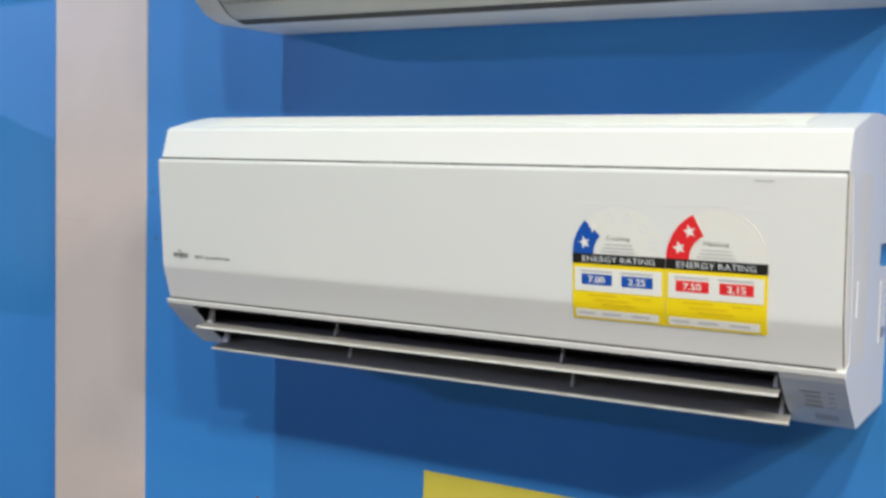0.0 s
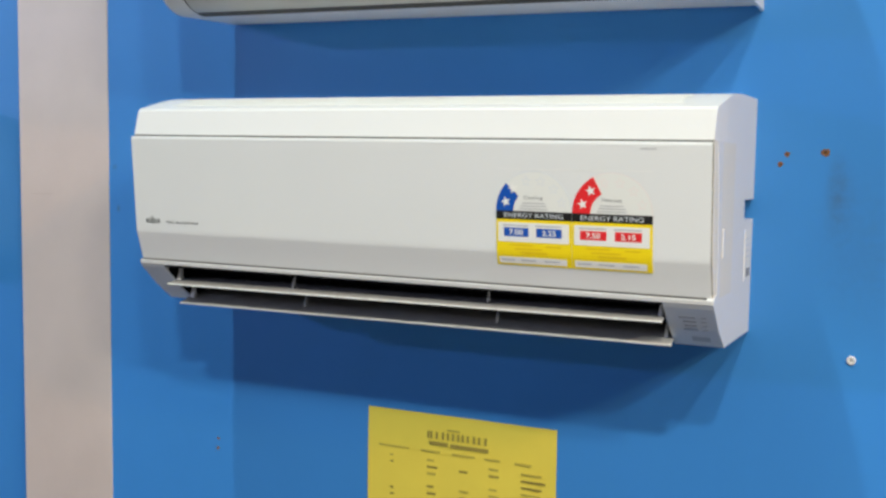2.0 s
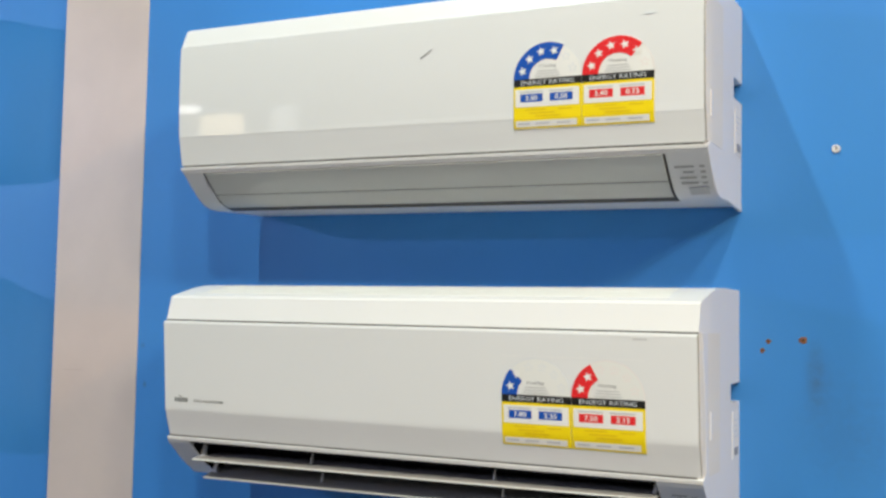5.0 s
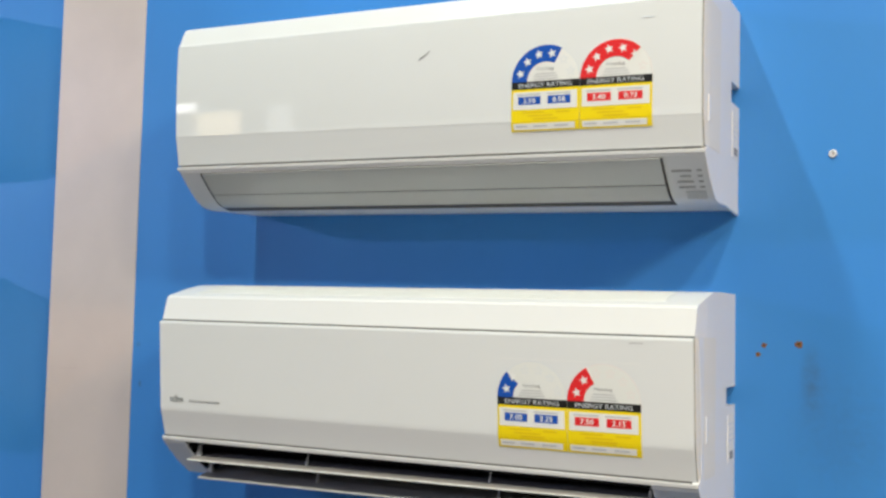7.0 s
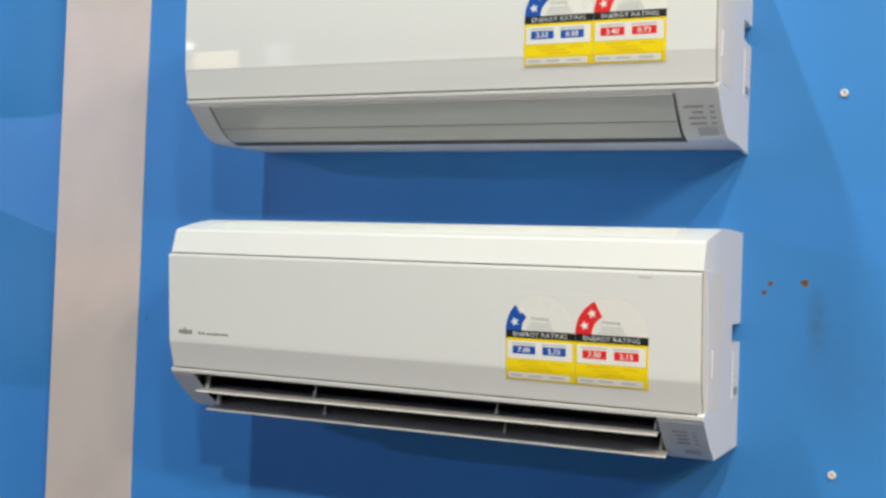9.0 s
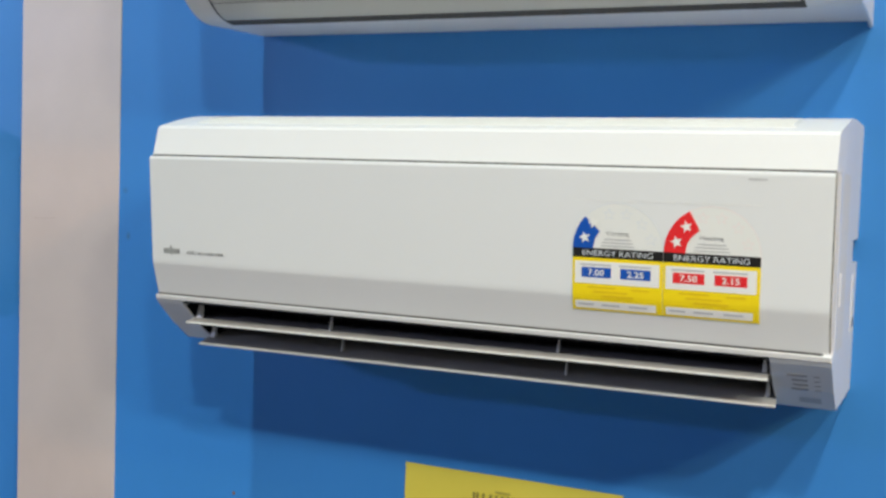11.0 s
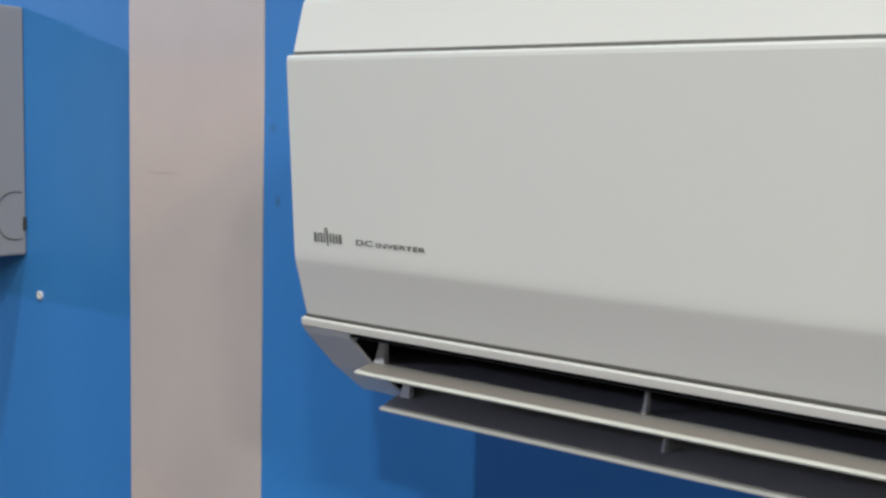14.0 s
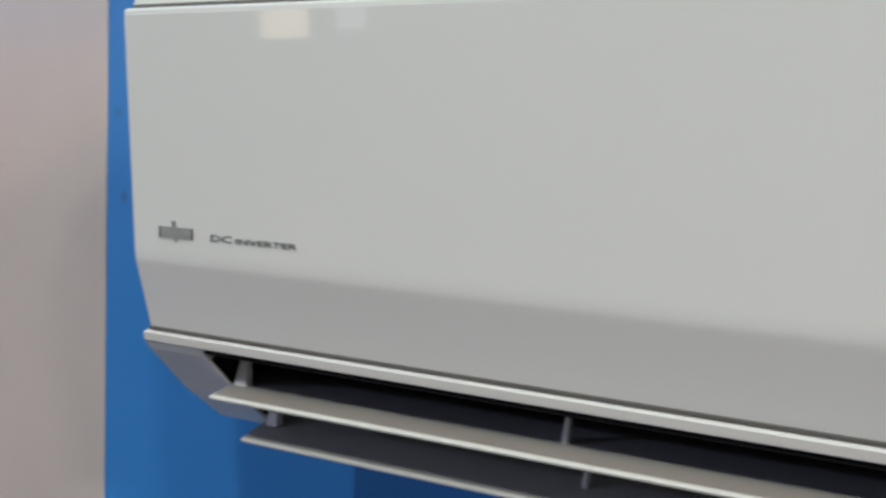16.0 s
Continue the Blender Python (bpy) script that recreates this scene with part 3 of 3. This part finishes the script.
    # receiver window on the lower cheek
    face = math.degrees(math.atan2(0.2005 - 0.172, 0.049 - 0.022))
    rows = ((-0.0355, 0.018, 0.0375), (-0.0335, 0.014, 0.0325), (-0.0330, 0.013, 0.0275), (-0.0340, 0.015, 0.0225))
    for u, w, h in rows:
        d = 0.172 + (h - 0.022) * (0.0285 / 0.027)
        part("indicator_mark", flat(rect(u - w / 2, u + w / 2, -0.0013, 0.0013), 0.0004), INK_SOFT, unit, m=pose(0.004, -d - 0.0001, h, face))
        part("indicator_mark", flat(rect(-0.0205, -0.0150, -0.0007, 0.0007), 0.0004), INK_SOFT, unit, m=pose(0.004, -d - 0.0001, h, face))
    d = 0.142 + 0.010 * (0.030 / 0.022)
    part("receiver_window", flat(rect(-0.032, -0.012, -0.0050, 0.0050), 0.0005), LABEL_FAINT, unit, "small grey receiver window", m=pose(0, -d - 0.0001, 0.010, math.degrees(math.atan2(0.030, 0.022))))
    side_details(unit, 0.138)
    return unit


def badge(unit, u, v, lift, w, h, tilt):
    """The maker's mark as a plain row of small strokes with a ring above."""
    m = pose(u, -lift, v, tilt)
    base = part("maker_badge", flat(rect(-0.50 * w, -0.42 * w, -0.5 * h, 0.5 * h), 0.0004), BADGE, unit, "dark grey maker's mark", m=m)
    for u0, u1, v0, v1 in ((-0.36, -0.31, -0.5, 0.5), (-0.25, -0.20, -0.5, 0.5), (-0.14, -0.09, -0.5, 0.5), (-0.03, 0.02, -0.8, 0.6), (0.08, 0.13, -0.5, 0.5), (0.19, 0.24, -0.5, 0.5), (0.30, 0.35, -0.5, 0.5), (0.41, 0.50, -0.5, 0.5)):
        part("badge_stroke", flat(rect(u0 * w, u1 * w, v0 * h, v1 * h), 0.0005), BADGE, base)
    part("badge_ring", flat(sector(-0.06 * w, h * 0.82, h * 0.13, h * 0.24, 0, 350, 14), 0.0004), BADGE, base)
    return base


def upper_air_conditioner():
    unit = thing("air_conditioner", pose(0.004, 0, 1.578, 0, 0.5, 0), "white split-system air conditioner with closed flap and energy labels", "air conditioner", "wall air conditioners")
    low = [(0.0, 0.0175), (0.060, 0.0160)] + curve([(0.105, 0.0145), (0.128, 0.0150), (0.149, 0.0225), (0.171, 0.0400), (0.1955, 0.0640)], 5) + [(0.1965, 0.0700), (0.192, 0.0725)]
    front = [(0.184, 0.076), (0.186, 0.160), (0.186, 0.240)]
    cap = curve([(0.190, 0.268), (0.180, 0.276), (0.150, 0.2805), (0.10, 0.2820)])
    outer = low + front + cap + [(0.0, 0.2820)]
    notch = 0.152
    carved("body", sag(prism(-WIDTH, 0, outer)), [box(-0.062, 0.02, -0.052, 0.02, notch, notch + 0.026)], SHELL, unit, 0.0014)
    part("cheek", prism(-0.0035, 0.0004, [(0.0, 0.0075), (0.070, 0.0115), (0.126, 0.0150), (0.100, 0.0150), (0.0, 0.0185)]), SHELL, unit, bevel=0.001)
    part("lip_rail", lean(prism(-WIDTH - 0.0025, -0.0005, [(0.1940, 0.0640), (0.1976, 0.0652), (0.1984, 0.0692), (0.1950, 0.0702)])), FRAME_GREY, unit, bevel=0.0004)
    # closed flap in two blades, with a dark gap round it
    def along(s):
        run = [(0.112, 0.0147), (0.126, 0.0151), (0.149, 0.0225), (0.171, 0.0400), (0.1935, 0.0620)]
        c = curve(run, 6)
        return c[round(s * (len(c) - 1))]
    x0, x1 = -0.748, -0.052
    gap = [along(i / 24) for i in range(25)]
    part("flap_gap", sag(prism(x0, x1, sheet(offset(gap[3:], 0.0012), 0.004))), SEAM, unit, "dark gap round the closed flap")
    middle = [(p + 0.12 * (q - p), r + 0.12 * (t - r)) for (p, r), (q, t) in ((gap[16], gap[15]), (gap[16], gap[17]))]
    for blade in (gap[9:16] + middle[:1], middle[1:] + gap[17:]):
        part("flap", sag(prism(x0 + 0.0032, x1 - 0.0028, sheet(offset(blade, 0.0020), 0.002))), FLAP, unit, "closed grey air flap", bevel=0.0007)
    # glossy convex front panel that runs up over the top
    run = UPPER_FACE + [(0.2060, 0.2502)]
    top = [(0.2058, 0.2506), (0.2040, 0.2540)] + curve([(0.2000, 0.2640), (0.1955, 0.2745), (0.1930, 0.2785), (0.1880, 0.2815)], 5)
    part("top_cover", lean(prism(-WIDTH - 0.0030, -0.0030, sheet(top, 0.009))), SHELL, unit, "cream-white satin top cover", bevel=0.0006)
    part("front_panel", lean(prism(-WIDTH - 0.0030, -0.0034, sheet(run, 0.009))), PANEL, unit, "glossy white plastic front panel", bevel=0.0008)
    part("joint", prism(-0.0034, -0.0024, [(0.184, 0.0720), (0.1915, 0.0720), (0.2005, 0.1150), (0.2040, 0.1900), (0.2040, 0.2480), (0.184, 0.2480)]), JOINT, unit)
    side_border(unit, fall(UPPER_FACE), 0.0725, 0.2500, 0.180, -0.0024, 0.118)
    part("joint", lean(prism(-WIDTH, -0.006, [(0.186, 0.0702), (0.1946, 0.0702), (0.1946, 0.0734), (0.186, 0.0734)])), JOINT, unit)
    face = fall([(d + 0.0003, h - (0.0049 if 0.108 < h < 0.120 else 0.0009)) for d, h in UPPER_FACE])
    energy_label(unit, "energy_label", -0.2440, 0.0975, face, LABEL_BLUE, LABEL_PALE, 62, 4, "Cooling", "2.50", "0.58", 0.6)
    energy_label(unit, "energy_label", -0.1530, 0.0966, face, LABEL_RED, LABEL_PINK, 48, 5, "Heating", "3.40", "0.73", 0.6)
    part("model_mark", flat(rect(-0.0085, 0.0085, -0.0008, 0.0008), 0.0004), LABEL_PALE, unit, m=pose(-0.0680, -0.2078, 0.228, 0))
    part("scratch", flat([(-0.009, -0.005), (-0.0075, -0.006), (0.009, 0.005), (0.008, 0.0060)], 0.0006), BODY_GREY, unit, "short grey scuff", m=pose(-0.3700, -0.2078, 0.206))
    for k, (u, w) in enumerate(((-0.0305, 0.024), (-0.0265, 0.013), (-0.0280, 0.020), (-0.0275, 0.020))):
        (d0, h0), (d1, h1) = along(20 / 24), along(15 / 24)
        d, h = d0 + (d1 - d0) * k / 3, h0 + (h1 - h0) * k / 3
        for a, b in ((u - w / 2, u + w / 2), (-0.0120, -0.0060)):
            part("indicator_mark", flat(rect(a, b, -0.0014, 0.0014), 0.0006), INK_SOFT, unit, m=pose(-0.002, -d - 0.0004, h - 0.003, 48))
    d, h = along(12 / 24)
    part("receiver_window", flat(rect(-0.030, -0.006, -0.0065, 0.0065), 0.0012), LABEL_FAINT, unit, "small grey receiver window", m=pose(-0.002, -d - 0.0008, h - 0.0030, 53))
    side_details(unit, notch)
    return unit


lower_air_conditioner()
upper_air_conditioner()


# ---- the bay beyond the strip ----
def taped_unit(x, z):
    unit = thing("air_conditioner", pose(x, STEP, z), "pale air conditioner still held shut with teal tape", "air conditioner", "wall air conditioners in the far bay")
    w, h = 0.79, 0.297
    part("body", prism(-w, 0, [(0, 0), (0.058, 0), (0.058, h), (0, h)]), BODY_GREY, unit, "grey casing, its tone lowered for shade", bevel=0.003)
    run = [(0.0585, 0.002), (0.150, 0.000), (0.190, 0.030), (0.205, 0.080), (0.207, 0.200), (0.195, 0.270), (0.165, 0.293), (0.0585, 0.295)]
    part("front_panel", prism(-w + 0.001, -0.001, run), SHELL, unit, bevel=0.003)
    for a, b in ((0.0, 0.056), (0.245, 0.297)):
        part("tape", prism(-0.03, 0.0006, [(0.0592, a), (0.085, a - 0.0006), (0.085, b), (0.0592, b)]), TEAL, unit, "strip of teal packing tape")
    # pressed knock-out ring for the pipe
    bm = bmesh.new()
    path = [(0.006, 0.076), (0.016, 0.077)] + [(0.020 + 0.019 * math.sin(radians(a)), 0.048 + 0.028 * math.cos(radians(a))) for a in range(15, 170, 15)] + [(0.016, 0.019), (0.006, 0.020)]
    for (d0, h0), (d1, h1) in zip(path, path[1:]):
        t = Vector((d1 - d0, h1 - h0)).normalized() * 0.0007
        bm.faces.new([bm.verts.new((0.0005, -d, h)) for d, h in ((d0 - t.y, h0 + t.x), (d1 - t.y, h1 + t.x), (d1 + t.y, h1 - t.x), (d0 + t.y, h0 - t.x))])
    part("knock_out", bm, SEAM, unit, "dark pressed knock-out outline")
    part("clip", box(0.0, 0.0015, -0.005, -0.001, 0.030, 0.046), SEAM, unit)
    return unit


F_X = -1.474
taped_unit(F_X, 1.226)
taped_unit(F_X, 1.730)


# ---- small things on the wall ----
def wall_plug(x, y, z, r=0.0054):
    plug = thing("wall_plug", pose(x, y, z), "white plastic wall plug in a drilled blue wall", "wall plug", "wall plugs")
    bm = bmesh.new()
    ring = []
    for d, rr in ((0.0, r), (0.0022, r * 0.96), (0.0030, r * 0.78), (0.0028, r * 0.42), (0.0008, r * 0.34)):
        ring.append([bm.verts.new((rr * math.cos(i * math.pi / 9), -d, rr * math.sin(i * math.pi / 9))) for i in range(18)])
    for a, b in zip(ring, ring[1:]):
        for i in range(18):
            bm.faces.new((a[i], a[(i + 1) % 18], b[(i + 1) % 18], b[i]))
    bm.faces.new(ring[-1])
    part("collar", bm, PLUG, plug)
    part("bore", flat([(r * 0.24 * math.cos(i * math.pi / 6), r * 0.30 * math.sin(i * math.pi / 6)) for i in range(12)], 0.0011), BORE, plug)


def stain(x, y, z, r, seed, mat=RUST, name="rust_mark", label="orange-brown rust mark round a screw hole", hole=True):
    rnd = random.Random(seed)
    mark = thing(name, pose(x, y, z), label, "stain", "marks on the wall")
    pts = []
    for i in range(22):
        a = i * math.tau / 22
        q = r * (0.65 + 0.5 * rnd.random())
        pts.append((q * 1.15 * math.cos(a), q * math.sin(a)))
    part("patch", flat(pts, 0.0006, 0.0006), mat, mark)
    if hole:
        part("bore", flat([(r * 0.36 * math.cos(i * 0.524), r * 0.36 * math.sin(i * 0.524)) for i in range(12)], 0.0009), HOLE, mark)


def yellow_sheet():
    sheet_of_paper = thing("paper_sheet", pose(-0.538, 0, 1.043), "yellow paper specification sheet taped to the blue wall", "paper")
    w, h, nx, nz = 0.293, 0.2083, 14, 10
    bm = bmesh.new()
    grid = []
    for k in (0, 1):
        layer = []
        for j in range(nz + 1):
            row = []
            for i in range(nx + 1):
                u, v = i / nx, j / nz
                bow = 0.0010 + 0.0009 * math.sin(3.1 * u + 1.0) * math.sin(2.4 * v) + 0.0006 * math.sin(9 * u + 4 * v)
                row.append(bm.verts.new((u * w, -max(0.0004, bow) - (0.0002 if k == 0 else 0), -v * h)))
            layer.append(row)
        grid.append(layer)
    for layer in grid:
        for j in range(nz):
            for i in range(nx):
                bm.faces.new((layer[j][i], layer[j][i + 1], layer[j + 1][i + 1], layer[j + 1][i]))
    part("sheet", bm, PAPER_YELLOW, sheet_of_paper, smooth=True)
    # maker's heading as plain strokes, then bars for the small print
    def bar(u0, u1, v0, v1, mat=PAPER_INK, name="printed_bar"):
        part(name, flat(rect(u0 * w, u1 * w, -v1 * h, -v0 * h), 0.0032, 0.0002), mat, sheet_of_paper)
    for u0, u1 in ((0.335, 0.362), (0.380, 0.425), (0.440, 0.452), (0.468, 0.480), (0.496, 0.530), (0.546, 0.590), (0.606, 0.650)):
        bar(u0, u0 + 0.011, 0.118, 0.166, name="heading_stroke")
        if u1 - u0 > 0.02:
            bar(u1 - 0.011, u1, 0.118, 0.166, name="heading_stroke")
    bar(0.44, 0.51, 0.092, 0.104, PAPER_FAINT, "heading_stroke")
    bar(0.345, 0.445, 0.186, 0.212)
    bar(0.460, 0.660, 0.190, 0.216)
    for u0, u1 in ((0.065, 0.235), (0.300, 0.405), (0.470, 0.590), (0.640, 0.720), (0.795, 0.880)):
        bar(u0, u1, 0.252, 0.266, PAPER_FAINT)
    rnd = random.Random(4)
    for j in range(14):
        v = 0.315 + j * 0.046
        for c, (u, m_) in enumerate(((0.13, 0.02), (0.335, 0.05), (0.51, 0.05), (0.665, 0.045), (0.83, 0.12))):
            if rnd.random() < (0.85 if c in (1, 3, 4) else 0.4):
                q = m_ * (0.7 + 0.5 * rnd.random())
                bar(u, u + q, v, v + 0.014, PAPER_FAINT if rnd.random() < 0.6 else PAPER_INK)


yellow_sheet()
wall_plug(0.120, 0, 1.173)
wall_plug(0.1235, 0, 1.663)
wall_plug(F_X + 0.028, STEP, 1.179, 0.0055)
wall_plug(F_X + 0.031, STEP, 1.690, 0.0055)
stain(0.038, 0, 1.4150, 0.0034, 1)
stain(0.0305, 0, 1.4030, 0.0032, 2)
stain(0.0815, 0, 1.4175, 0.0050, 3)
stain(-0.815, 0, 0.958, 0.0024, 4, hole=False)
stain(-0.816, 0, 0.942, 0.0027, 5, hole=False)
stain(-1.552, STEP, 0.986, 0.0050, 6, INK_SOFT, "scuff_mark", "small dark scuff on the blue wall", False)


def strip_scratch(x, z, length, rise):
    """A shallow scratch in the grey paint of the strip."""
    mark = thing("scratch_mark", pose(x, -0.002, z), "thin brownish scratch in the grey painted strip", "scratch", "marks on the wall")
    n = 7
    up = [(length * i / n, rise * i / n + 0.0003 * math.sin(9.0 * i / n)) for i in range(n + 1)]
    down = [(u, v - 0.0007) for i, (u, v) in enumerate(up)][1:-1]
    part("line", flat(up + down[::-1], 0.0004, 0.0003), SCUFF, mark)


strip_scratch(-1.217, 1.337, 0.054, 0.0012)
